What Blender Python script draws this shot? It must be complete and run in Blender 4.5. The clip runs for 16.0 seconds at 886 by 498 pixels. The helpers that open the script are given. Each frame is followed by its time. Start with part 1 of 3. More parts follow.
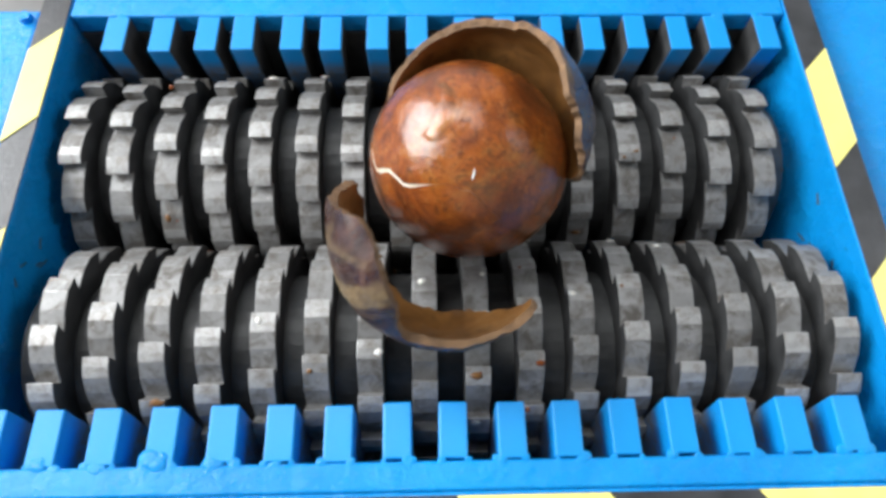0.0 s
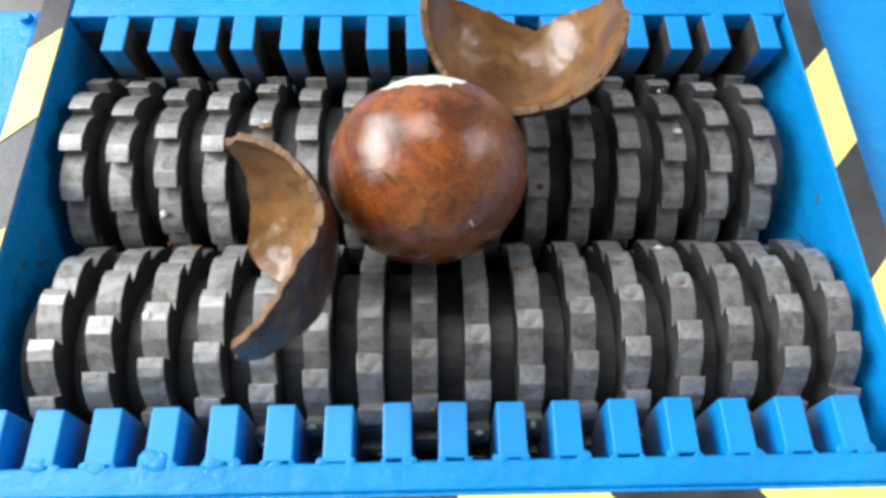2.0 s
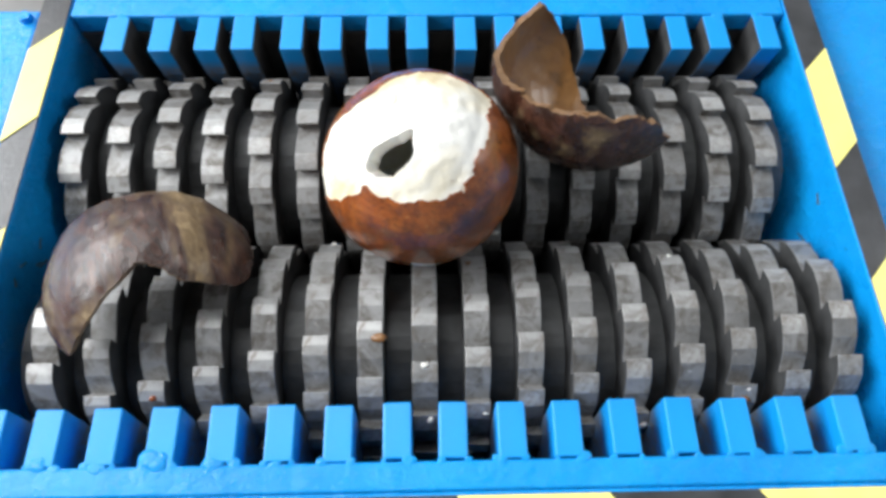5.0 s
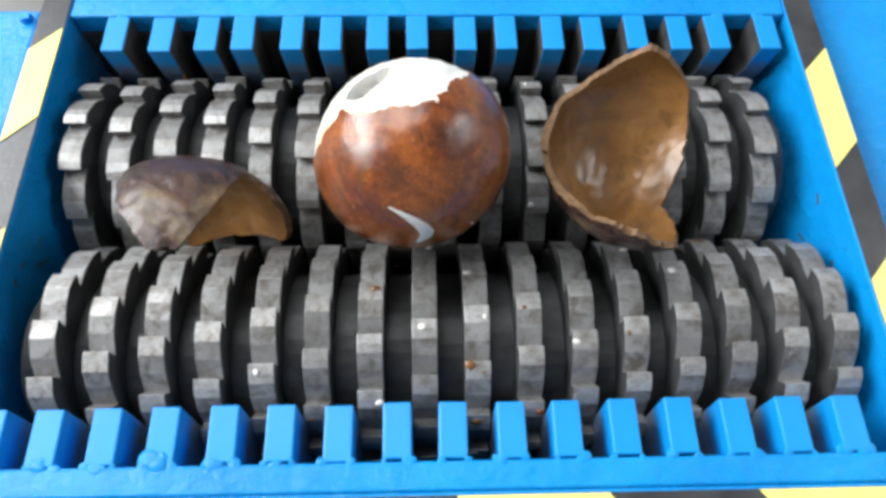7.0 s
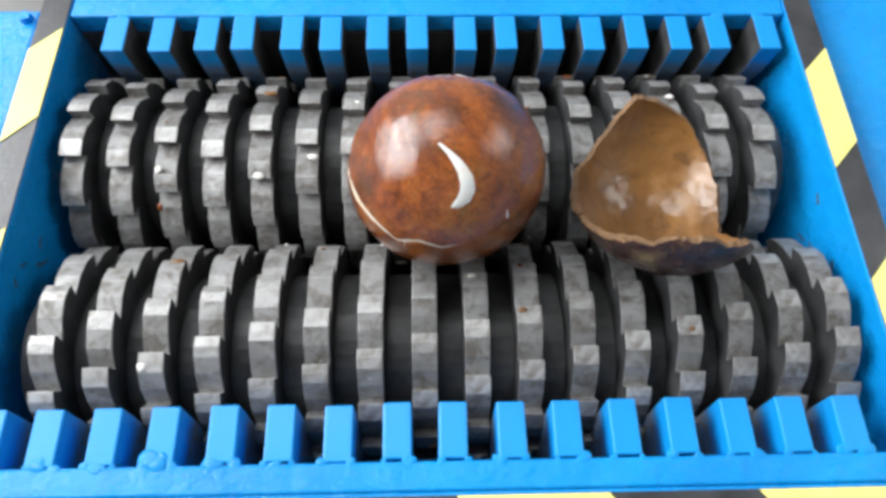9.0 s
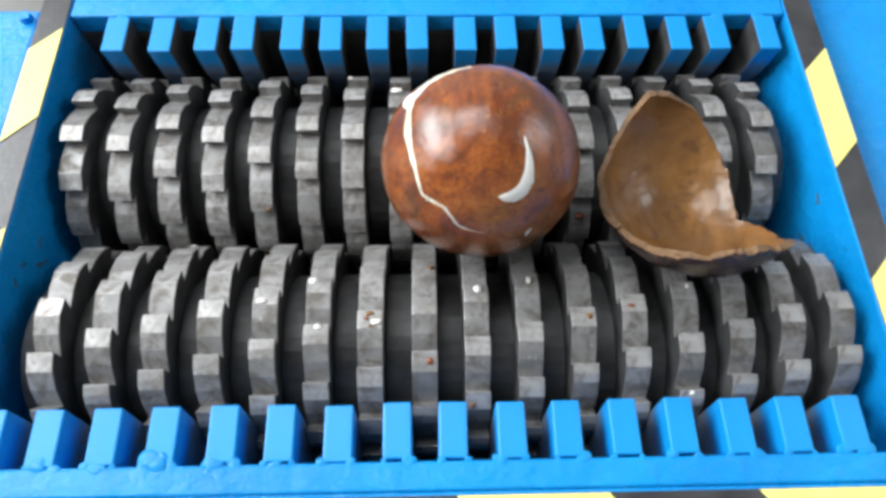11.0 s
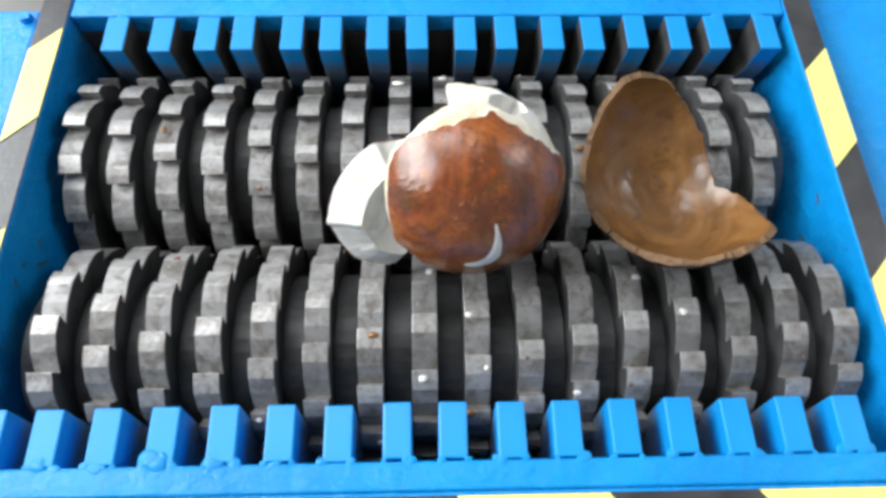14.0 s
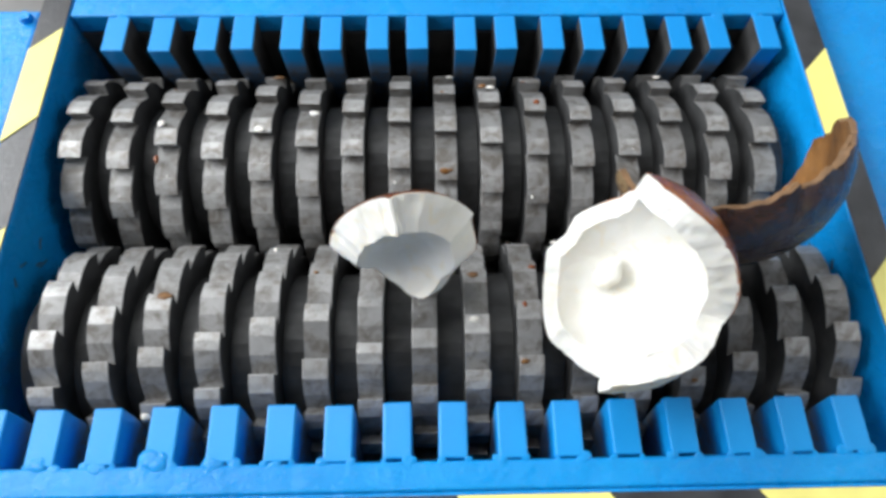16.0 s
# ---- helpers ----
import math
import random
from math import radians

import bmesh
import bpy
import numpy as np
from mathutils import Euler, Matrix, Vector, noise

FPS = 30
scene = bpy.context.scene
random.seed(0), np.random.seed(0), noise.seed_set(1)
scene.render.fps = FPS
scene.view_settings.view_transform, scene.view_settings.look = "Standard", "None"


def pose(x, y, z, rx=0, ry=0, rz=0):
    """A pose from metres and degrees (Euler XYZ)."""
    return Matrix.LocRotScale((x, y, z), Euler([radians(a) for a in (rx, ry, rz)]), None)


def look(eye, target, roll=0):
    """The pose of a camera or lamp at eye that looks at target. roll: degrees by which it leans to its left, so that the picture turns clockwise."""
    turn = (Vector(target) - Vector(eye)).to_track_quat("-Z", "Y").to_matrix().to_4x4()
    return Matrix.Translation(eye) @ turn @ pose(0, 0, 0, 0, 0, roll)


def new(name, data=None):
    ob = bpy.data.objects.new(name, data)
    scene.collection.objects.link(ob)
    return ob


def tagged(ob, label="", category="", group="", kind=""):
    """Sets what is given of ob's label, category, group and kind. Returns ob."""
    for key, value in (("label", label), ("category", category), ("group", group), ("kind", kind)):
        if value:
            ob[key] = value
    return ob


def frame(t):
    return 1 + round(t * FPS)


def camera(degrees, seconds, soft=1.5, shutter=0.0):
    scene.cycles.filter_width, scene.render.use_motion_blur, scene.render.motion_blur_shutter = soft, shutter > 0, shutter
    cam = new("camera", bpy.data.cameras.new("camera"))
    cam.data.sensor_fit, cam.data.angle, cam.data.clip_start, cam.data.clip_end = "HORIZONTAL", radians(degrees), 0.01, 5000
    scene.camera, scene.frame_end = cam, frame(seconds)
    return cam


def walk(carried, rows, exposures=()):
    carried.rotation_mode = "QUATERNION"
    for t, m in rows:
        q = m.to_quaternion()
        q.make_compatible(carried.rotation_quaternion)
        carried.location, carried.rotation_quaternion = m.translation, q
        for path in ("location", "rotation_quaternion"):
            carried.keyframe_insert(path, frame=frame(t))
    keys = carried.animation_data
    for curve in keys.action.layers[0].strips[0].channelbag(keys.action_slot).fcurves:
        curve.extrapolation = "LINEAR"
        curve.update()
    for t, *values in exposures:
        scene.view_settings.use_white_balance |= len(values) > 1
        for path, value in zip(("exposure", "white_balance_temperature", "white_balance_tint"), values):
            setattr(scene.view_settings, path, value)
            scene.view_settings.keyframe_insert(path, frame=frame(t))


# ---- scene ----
PITCH = 0.028
FIELD = 69.5
cam = camera(FIELD, 16.0, soft=3.4, shutter=0.3)
STAND = look((0.002, -0.060, 0.319), (0.052, 0.758, -1.506), 2.5)
walk(cam, [(0, STAND), (16, STAND)], exposures=[(0, -0.03), (15.5, -0.05), (16, -0.30)])

# ---- light: a shed with long window openings on both sides ----
world = bpy.data.worlds.new("sky")
scene.world = world
world.use_nodes = True
sky = world.node_tree.nodes.new("ShaderNodeTexSky")
sky.sky_type, sky.sun_disc = "NISHITA", False
sky.sun_elevation, sky.sun_rotation = radians(48), radians(250)
world.node_tree.links.new(sky.outputs[0], world.node_tree.nodes["Background"].inputs[0])
world.node_tree.nodes["Background"].inputs[1].default_value = 0.12


def area_light(name, place, target, wide, high, watts, colour):
    data = bpy.data.lights.new(name, "AREA")
    data.shape, data.size, data.size_y = "RECTANGLE", wide, high
    data.energy, data.color = watts, colour
    ob = new(name, data)
    ob.matrix_world = look(place, target)
    return ob


area_light("window_light_west", (-1.88, 0.65, 1.45), (0, 0.65, 1.0), 2.5, 1.2, 146, (0.97, 0.99, 1.0))
area_light("window_light_east", (1.88, 0.50, 1.30), (0, 0.50, 0.9), 0.75, 0.70, 11, (0.95, 0.98, 1.0))
# added fill below the closed ceiling, which has no opening or lamp of its own
area_light("overhead_fill", (-0.6, 0.9, 2.36), (-0.6, 0.9, 0), 1.2, 1.0, 32, (0.97, 0.99, 1.0))


# ---- materials ----
def shader(name):
    m = bpy.data.materials.new(name)
    m.use_nodes = True
    nt = m.node_tree
    return m, nt, nt.nodes["Principled BSDF"]


def add(nt, kind, **inputs):
    n = nt.nodes.new(kind)
    for k, v in inputs.items():
        n.inputs[k].default_value = v
    return n


def coords(nt, scale=(1, 1, 1)):
    tc = nt.nodes.new("ShaderNodeTexCoord")
    mp = nt.nodes.new("ShaderNodeMapping")
    mp.inputs["Scale"].default_value = scale
    nt.links.new(tc.outputs["Object"], mp.inputs["Vector"])
    return mp.outputs["Vector"]


def ramp(nt, source, stops):
    r = nt.nodes.new("ShaderNodeValToRGB")
    els = r.color_ramp.elements
    while len(els) < len(stops):
        els.new(0.5)
    for e, (at, col) in zip(els, stops):
        e.position, e.color = at, (*col, 1)
    nt.links.new(source, r.inputs[0])
    return r.outputs["Color"]


def grey(nt, source, stops):
    return ramp(nt, source, [(a, (v, v, v)) for a, v in stops])


def noise_tex(nt, vec, scale, detail=4, rough=0.55, distort=0.0):
    n = add(nt, "ShaderNodeTexNoise", Scale=scale, Detail=detail, Roughness=rough, Distortion=distort)
    nt.links.new(vec, n.inputs["Vector"])
    return n.outputs["Fac"]


def mix(nt, fac, a, b, how="MIX"):
    n = nt.nodes.new("ShaderNodeMix")
    n.data_type, n.blend_type = "RGBA", how
    for sock, val in ((n.inputs["Factor"], fac), (n.inputs["A"], a), (n.inputs["B"], b)):
        if isinstance(val, (int, float)):
            sock.default_value = val
        elif isinstance(val, tuple):
            sock.default_value = (*val, 1)
        else:
            nt.links.new(val, sock)
    return n.outputs["Result"]


def bump(nt, bsdf, height, strength, distance):
    n = add(nt, "ShaderNodeBump", Strength=strength, Distance=distance)
    nt.links.new(height, n.inputs["Height"])
    nt.links.new(n.outputs["Normal"], bsdf.inputs["Normal"])


def blue_paint():
    m, nt, p = shader("blue_paint")
    v = coords(nt)
    big = noise_tex(nt, v, 14, 3)
    col = ramp(nt, big, [(0.3, (0.002, 0.225, 0.62)), (0.7, (0.004, 0.29, 0.71))])
    specks = noise_tex(nt, v, 420, 2, 0.7)
    col = mix(nt, grey(nt, specks, [(0.735, 0), (0.76, 0.8)]), col, (0.03, 0.07, 0.12))
    grime = noise_tex(nt, v, 34, 7, 0.75, 0.9)
    col = mix(nt, grey(nt, grime, [(0.66, 0), (0.74, 0.75)]), col, (0.012, 0.02, 0.03))
    nt.links.new(col, p.inputs["Base Color"])
    nt.links.new(grey(nt, noise_tex(nt, v, 60, 4), [(0.3, 0.20), (0.7, 0.36)]), p.inputs["Roughness"])
    bump(nt, p, noise_tex(nt, v, 75, 7, 0.68), 0.6, 0.0028)
    p.inputs["Specular IOR Level"].default_value = 0.35
    return m


def bar_steel():
    """Blue paint that is rubbed to bare, greasy steel on the lower part of the bars."""
    m, nt, p = shader("rubbed_blue_paint")
    v = coords(nt)
    col = ramp(nt, noise_tex(nt, v, 14, 3), [(0.3, (0.002, 0.225, 0.62)), (0.7, (0.004, 0.29, 0.71))])
    sep = nt.nodes.new("ShaderNodeSeparateXYZ")
    nt.links.new(v, sep.inputs[0])
    wear = add(nt, "ShaderNodeMapRange")
    wear.inputs["From Min"].default_value, wear.inputs["From Max"].default_value = -0.012, -0.022
    nt.links.new(sep.outputs["Z"], wear.inputs["Value"])
    edge = nt.nodes.new("ShaderNodeMath")
    edge.operation = "MULTIPLY"
    nt.links.new(wear.outputs["Result"], edge.inputs[0])
    nt.links.new(grey(nt, noise_tex(nt, v, 190, 5, 0.7), [(0.3, 0.35), (0.6, 1)]), edge.inputs[1])
    col = mix(nt, edge.outputs[0], col, (0.13, 0.125, 0.12))
    nt.links.new(col, p.inputs["Base Color"])
    p.inputs["Roughness"].default_value = 0.4
    bump(nt, p, noise_tex(nt, v, 150, 5, 0.6), 0.25, 0.001)
    return m


def cutter_steel():
    m, nt, p = shader("cutter_steel")
    info = nt.nodes.new("ShaderNodeObjectInfo")
    tc = nt.nodes.new("ShaderNodeTexCoord")
    shift = nt.nodes.new("ShaderNodeVectorMath")
    shift.operation = "MULTIPLY_ADD"
    comb = nt.nodes.new("ShaderNodeCombineXYZ")
    for i in range(3):
        nt.links.new(info.outputs["Random"], comb.inputs[i])
    nt.links.new(comb.outputs[0], shift.inputs[0])
    shift.inputs[1].default_value = (7, 13, 5)
    nt.links.new(tc.outputs["Object"], shift.inputs[2])
    v = shift.outputs[0]
    base = ramp(nt, noise_tex(nt, v, 45, 5, 0.6), [(0.25, (0.155, 0.154, 0.150)), (0.55, (0.265, 0.264, 0.262)), (0.8, (0.35, 0.348, 0.345))])
    tone = grey(nt, info.outputs["Random"], [(0, 0.85), (1, 1.1)])
    base = mix(nt, 1.0, base, tone, "MULTIPLY")
    stain = noise_tex(nt, v, 95, 6, 0.7, 0.6)
    base = mix(nt, grey(nt, stain, [(0.46, 0), (0.62, 0.85)]), base, (0.105, 0.092, 0.078))
    fleck = noise_tex(nt, v, 330, 3, 0.6)
    base = mix(nt, grey(nt, fleck, [(0.67, 0), (0.74, 0.55)]), base, (0.55, 0.53, 0.50))
    nt.links.new(base, p.inputs["Base Color"])
    p.inputs["Metallic"].default_value = 0.35
    nt.links.new(grey(nt, stain, [(0.3, 0.42), (0.7, 0.62)]), p.inputs["Roughness"])
    bump(nt, p, noise_tex(nt, v, 210, 6, 0.7), 0.3, 0.0009)
    return m


def worn_lit_steel():
    """The rubbed lands and leading faces of the teeth, light from above put into their colour."""
    m, nt, p = shader("worn_lit_tooth_steel")
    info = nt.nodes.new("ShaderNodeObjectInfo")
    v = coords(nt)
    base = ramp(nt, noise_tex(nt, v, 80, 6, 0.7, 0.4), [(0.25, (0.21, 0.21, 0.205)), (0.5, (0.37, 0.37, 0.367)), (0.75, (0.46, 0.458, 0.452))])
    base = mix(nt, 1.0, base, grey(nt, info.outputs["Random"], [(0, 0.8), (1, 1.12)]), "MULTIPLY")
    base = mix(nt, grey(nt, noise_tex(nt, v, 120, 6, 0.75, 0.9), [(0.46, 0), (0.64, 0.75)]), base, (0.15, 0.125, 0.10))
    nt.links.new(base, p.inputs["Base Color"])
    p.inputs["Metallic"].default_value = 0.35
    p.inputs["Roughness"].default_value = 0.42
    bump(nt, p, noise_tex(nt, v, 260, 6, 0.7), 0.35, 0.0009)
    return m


def plain(name, colour, rough=0.5, metal=0.0, relief=0.2, scale=200, spread=0.25, size=60):
    m, nt, p = shader(name)
    v = coords(nt)
    lo = tuple(c * (1 - spread) for c in colour)
    hi = tuple(min(0.95, c * (1 + spread)) for c in colour)
    nt.links.new(ramp(nt, noise_tex(nt, v, size, 5), [(0.3, lo), (0.7, hi)]), p.inputs["Base Color"])
    p.inputs["Roughness"].default_value, p.inputs["Metallic"].default_value = rough, metal
    bump(nt, p, noise_tex(nt, v, scale, 5, 0.6), relief, 0.001)
    return m


def nut_skin():
    m, nt, p = shader("brown_nut_skin")
    v = coords(nt)
    big = noise_tex(nt, v, 24, 6, 0.65, 1.2)
    col = ramp(nt, big, [(0.30, (0.075, 0.019, 0.004)), (0.42, (0.195, 0.044, 0.007)), (0.54, (0.335, 0.086, 0.010)), (0.70, (0.385, 0.155, 0.028))])
    fibre = noise_tex(nt, v, 130, 8, 0.8, 2.2)
    col = mix(nt, grey(nt, fibre, [(0.48, 0), (0.62, 0.8)]), col, (0.085, 0.022, 0.006))
    fine = noise_tex(nt, v, 340, 3, 0.7, 1.0)
    col = mix(nt, grey(nt, fine, [(0.60, 0), (0.72, 0.6)]), col, (0.52, 0.23, 0.06))
    blot = noise_tex(nt, v, 40, 5, 0.65, 0.8)
    col = mix(nt, grey(nt, blot, [(0.56, 0), (0.66, 0.6)]), col, (0.10, 0.050, 0.014))
    nt.links.new(col, p.inputs["Base Color"])
    p.inputs["Roughness"].default_value = 0.5
    p.inputs["Specular IOR Level"].default_value = 0.15
    both = mix(nt, 0.25, noise_tex(nt, v, 52, 7, 0.68, 0.9), fibre)
    n = add(nt, "ShaderNodeBump", Strength=0.7, Distance=0.0036)
    nt.links.new(both, n.inputs["Height"])
    nt.links.new(n.outputs["Normal"], p.inputs["Normal"])
    c = add(nt, "ShaderNodeBump", Strength=0.2, Distance=0.0034)
    nt.links.new(both, c.inputs["Height"])
    nt.links.new(c.outputs["Normal"], p.inputs["Coat Normal"])
    p.inputs["Coat Weight"].default_value, p.inputs["Coat Roughness"].default_value = 1.0, 0.12
    p.inputs["Coat IOR"].default_value = 1.62
    return m


def nut_flesh():
    m, nt, p = shader("white_coconut_flesh")
    v = coords(nt)
    col = ramp(nt, noise_tex(nt, v, 40, 5), [(0.3, (0.72, 0.70, 0.63)), (0.65, (0.80, 0.79, 0.76))])
    tan = noise_tex(nt, v, 85, 6, 0.7, 0.7)
    col = mix(nt, grey(nt, tan, [(0.56, 0), (0.70, 0.6)]), col, (0.78, 0.66, 0.42))
    nt.links.new(col, p.inputs["Base Color"])
    p.inputs["Roughness"].default_value = 0.6
    p.inputs["Subsurface Weight"].default_value = 0.15
    p.inputs["Subsurface Radius"].default_value = (0.004, 0.003, 0.002)
    bump(nt, p, noise_tex(nt, v, 160, 5, 0.6), 0.35, 0.0012)
    return m


def scraped_flesh():
    """The outer face of the flesh, cream with rests of the brown skin."""
    m, nt, p = shader("scraped_coconut_flesh")
    v = coords(nt)
    col = ramp(nt, noise_tex(nt, v, 22, 4, 0.6, 0.5), [(0.36, (0.62, 0.52, 0.33)), (0.50, (0.76, 0.71, 0.58)), (0.62, (0.82, 0.81, 0.76))])
    rest = noise_tex(nt, v, 60, 7, 0.75, 0.8)
    col = mix(nt, grey(nt, rest, [(0.60, 0), (0.70, 0.7)]), col, (0.45, 0.27, 0.10))
    nt.links.new(col, p.inputs["Base Color"])
    p.inputs["Roughness"].default_value = 0.5
    bump(nt, p, noise_tex(nt, v, 130, 6, 0.65), 0.5, 0.0014)
    return m


def shell_outside():
    m, nt, p = shader("dark_shell_outside")
    v = coords(nt, (1, 0.4, 1))
    fibre = noise_tex(nt, v, 75, 7, 0.75, 1.4)
    col = ramp(nt, fibre, [(0.30, (0.010, 0.004, 0.002)), (0.47, (0.034, 0.013, 0.008)), (0.60, (0.075, 0.030, 0.018)), (0.78, (0.19, 0.11, 0.06))])
    tan = noise_tex(nt, v, 20, 5, 0.65, 0.6)
    hair = ramp(nt, noise_tex(nt, v, 150, 6, 0.8, 1.5), [(0.3, (0.06, 0.032, 0.012)), (0.55, (0.24, 0.16, 0.075)), (0.75, (0.46, 0.36, 0.20))])
    col = mix(nt, grey(nt, tan, [(0.545, 0), (0.63, 0.9)]), col, hair)
    nt.links.new(col, p.inputs["Base Color"])
    nt.links.new(grey(nt, tan, [(0.52, 0.26), (0.66, 0.7)]), p.inputs["Roughness"])
    bump(nt, p, fibre, 0.5, 0.003)
    p.inputs["Coat Weight"].default_value, p.inputs["Coat Roughness"].default_value = 0.35, 0.26
    return m


def shell_inside():
    m, nt, p = shader("tan_shell_inside")
    v = coords(nt)
    col = ramp(nt, noise_tex(nt, v, 24, 6, 0.65, 0.9), [(0.25, (0.060, 0.028, 0.010)), (0.42, (0.155, 0.070, 0.020)), (0.60, (0.265, 0.125, 0.036)), (0.8, (0.39, 0.205, 0.075))])
    blot = noise_tex(nt, v, 70, 5, 0.7, 0.5)
    col = mix(nt, grey(nt, blot, [(0.56, 0), (0.70, 0.6)]), col, (0.05, 0.024, 0.010))
    nt.links.new(col, p.inputs["Base Color"])
    p.inputs["Roughness"].default_value = 0.30
    p.inputs["Coat Weight"].default_value, p.inputs["Coat Roughness"].default_value = 0.25, 0.2
    bump(nt, p, noise_tex(nt, v, 120, 6, 0.65), 0.35, 0.0012)
    return m


PAINT, BAR_PAINT, STEEL, WORN_AND_LIT = blue_paint(), bar_steel(), cutter_steel(), worn_lit_steel()
# SPACER also carries gap shade in its colour: rear wall, bar and disc sides
SPACER = plain("greasy_steel_and_gap_shade", (0.066, 0.067, 0.068), 0.5, 0.3, 0.3, 200, 0.45)
YELLOW = plain("yellow_tape", (0.88, 0.80, 0.24), 0.4, 0, 0.1, 300, 0.06)
BLACK_TAPE = plain("black_tape", (0.045, 0.046, 0.049), 0.30, 0, 0.25, 420, 0.3)
CONCRETE = plain("grey_concrete", (0.30, 0.29, 0.28), 0.85, 0, 0.4, 30, 0.2, 6)
WALL_PAINT = plain("pale_wall_paint", (0.36, 0.37, 0.38), 0.8, 0, 0.2, 40, 0.08, 4)
ROOF = plain("dull_roof_sheet", (0.16, 0.16, 0.165), 0.7, 0, 0.2, 40, 0.1, 5)
SKIN, FLESH, SCRAPED, SHELL_OUT, SHELL_IN = nut_skin(), nut_flesh(), scraped_flesh(), shell_outside(), shell_inside()
SHELL_EDGE = plain("broken_shell_edge", (0.17, 0.095, 0.045), 0.75, 0, 0.4, 260, 0.4, 120)


# ---- mesh helpers ----
def mesh_of(name, bm, *mats, smooth=False):
    me = bpy.data.meshes.new(name)
    bm.normal_update()
    bm.to_mesh(me)
    bm.free()
    for m in mats:
        me.materials.append(m)
    if smooth:
        me.polygons.foreach_set("use_smooth", [True] * len(me.polygons))
    return me


def part(name, bm, material, parent, label="", smooth=False):
    mats = material if isinstance(material, (tuple, list)) else (material,)
    ob = new(name, mesh_of(name, bm, *mats, smooth=smooth))
    ob.parent = parent
    return tagged(ob, label)


def empty(name, m=None):
    ob = new(name)
    ob.empty_display_size = 0.02
    if m is not None:
        ob.matrix_world = m
    return ob


def box(bm, lo, hi, bevel=0.0):
    verts = bmesh.ops.create_cube(bm, size=1)["verts"]
    size = [b - a for a, b in zip(lo, hi)]
    mid = [(a + b) / 2 for a, b in zip(lo, hi)]
    bmesh.ops.scale(bm, vec=size, verts=verts)
    bmesh.ops.translate(bm, vec=mid, verts=verts)
    if bevel:
        edges = list({e for v in verts for e in v.link_edges})
        bmesh.ops.bevel(bm, geom=edges, offset=bevel, segments=2, affect="EDGES", profile=0.5)
    return verts


def boxed(lo, hi, bevel=0.0):
    bm = bmesh.new()
    box(bm, lo, hi, bevel)
    return bm


def prism(outline, x0, x1, bevel=0.0):
    """A body between x0 and x1 with an outline of (y, z)."""
    bm = bmesh.new()
    a = [bm.verts.new((x0, y, z)) for y, z in outline]
    b = [bm.verts.new((x1, y, z)) for y, z in outline]
    n = len(outline)
    bm.faces.new(a)
    bm.faces.new(b[::-1])
    for i in range(n):
        bm.faces.new((a[i], b[i], b[(i + 1) % n], a[(i + 1) % n]))
    bmesh.ops.recalc_face_normals(bm, faces=bm.faces)
    if bevel:
        bmesh.ops.bevel(bm, geom=list(bm.edges), offset=bevel, segments=2, affect="EDGES", profile=0.5)
    return bm


# ---- the shed ----
def shed():
    tagged(new("floor", mesh_of("floor", boxed((-2.0, -2.2, -0.95), (2.0, 2.6, -0.90)), CONCRETE)), "bare grey concrete workshop floor", "floor", kind="structure")
    tagged(new("ceiling", mesh_of("ceiling", boxed((-2.0, -2.2, 2.40), (2.0, 2.6, 2.46)), ROOF)), "dull grey workshop ceiling", "ceiling", kind="structure")
    for name, x0, x1, y0, y1, z0, z1 in (("wall_west", -2.0, -1.92, -0.62, 1.92, 0.83, 2.07), ("wall_east", 1.92, 2.0, 0.12, 0.88, 0.94, 1.66)):
        bm = bmesh.new()
        box(bm, (x0, -2.2, -0.9), (x1, 2.6, z0))
        box(bm, (x0, -2.2, z1), (x1, 2.6, 2.4))
        box(bm, (x0, -2.2, z0), (x1, y0, z1))
        box(bm, (x0, y1, z0), (x1, 2.6, z1))
        tagged(new(name, mesh_of(name, bm, WALL_PAINT)), "pale painted wall with a wide window opening", "wall", kind="structure")
    for name, y0, y1 in (("wall_south", -2.28, -2.2), ("wall_north", 2.6, 2.68)):
        tagged(new(name, mesh_of(name, boxed((-2.0, y0, -0.9), (2.0, y1, 2.4)), WALL_PAINT)), "plain pale painted workshop wall", "wall", kind="structure")


shed()

# ---- shredder housing ----
LEFT, RIGHT = -0.2275, 0.2420
FRONT, BACK = -0.0275, 0.2510
TAPE = 0.018


def stripe(bm, a, b, width, axis, at, z, slant):
    """One slanted stripe from a to b along a tape; it leans by slant across the tape."""
    z0, z1 = z, z + 0.0006
    quad = ((at, a), (at, b), (at + width, b + slant), (at + width, a + slant))
    pts = [(p, q) if axis == "y" else (q, p) for p, q in quad]
    low = [bm.verts.new((p, q, z0)) for p, q in pts]
    top = [bm.verts.new((p, q, z1)) for p, q in pts]
    bm.faces.new(low[::-1])
    bm.faces.new(top)
    for i in range(4):
        bm.faces.new((low[i], low[(i + 1) % 4], top[(i + 1) % 4], top[i]))
    bmesh.ops.recalc_face_normals(bm, faces=bm.faces)


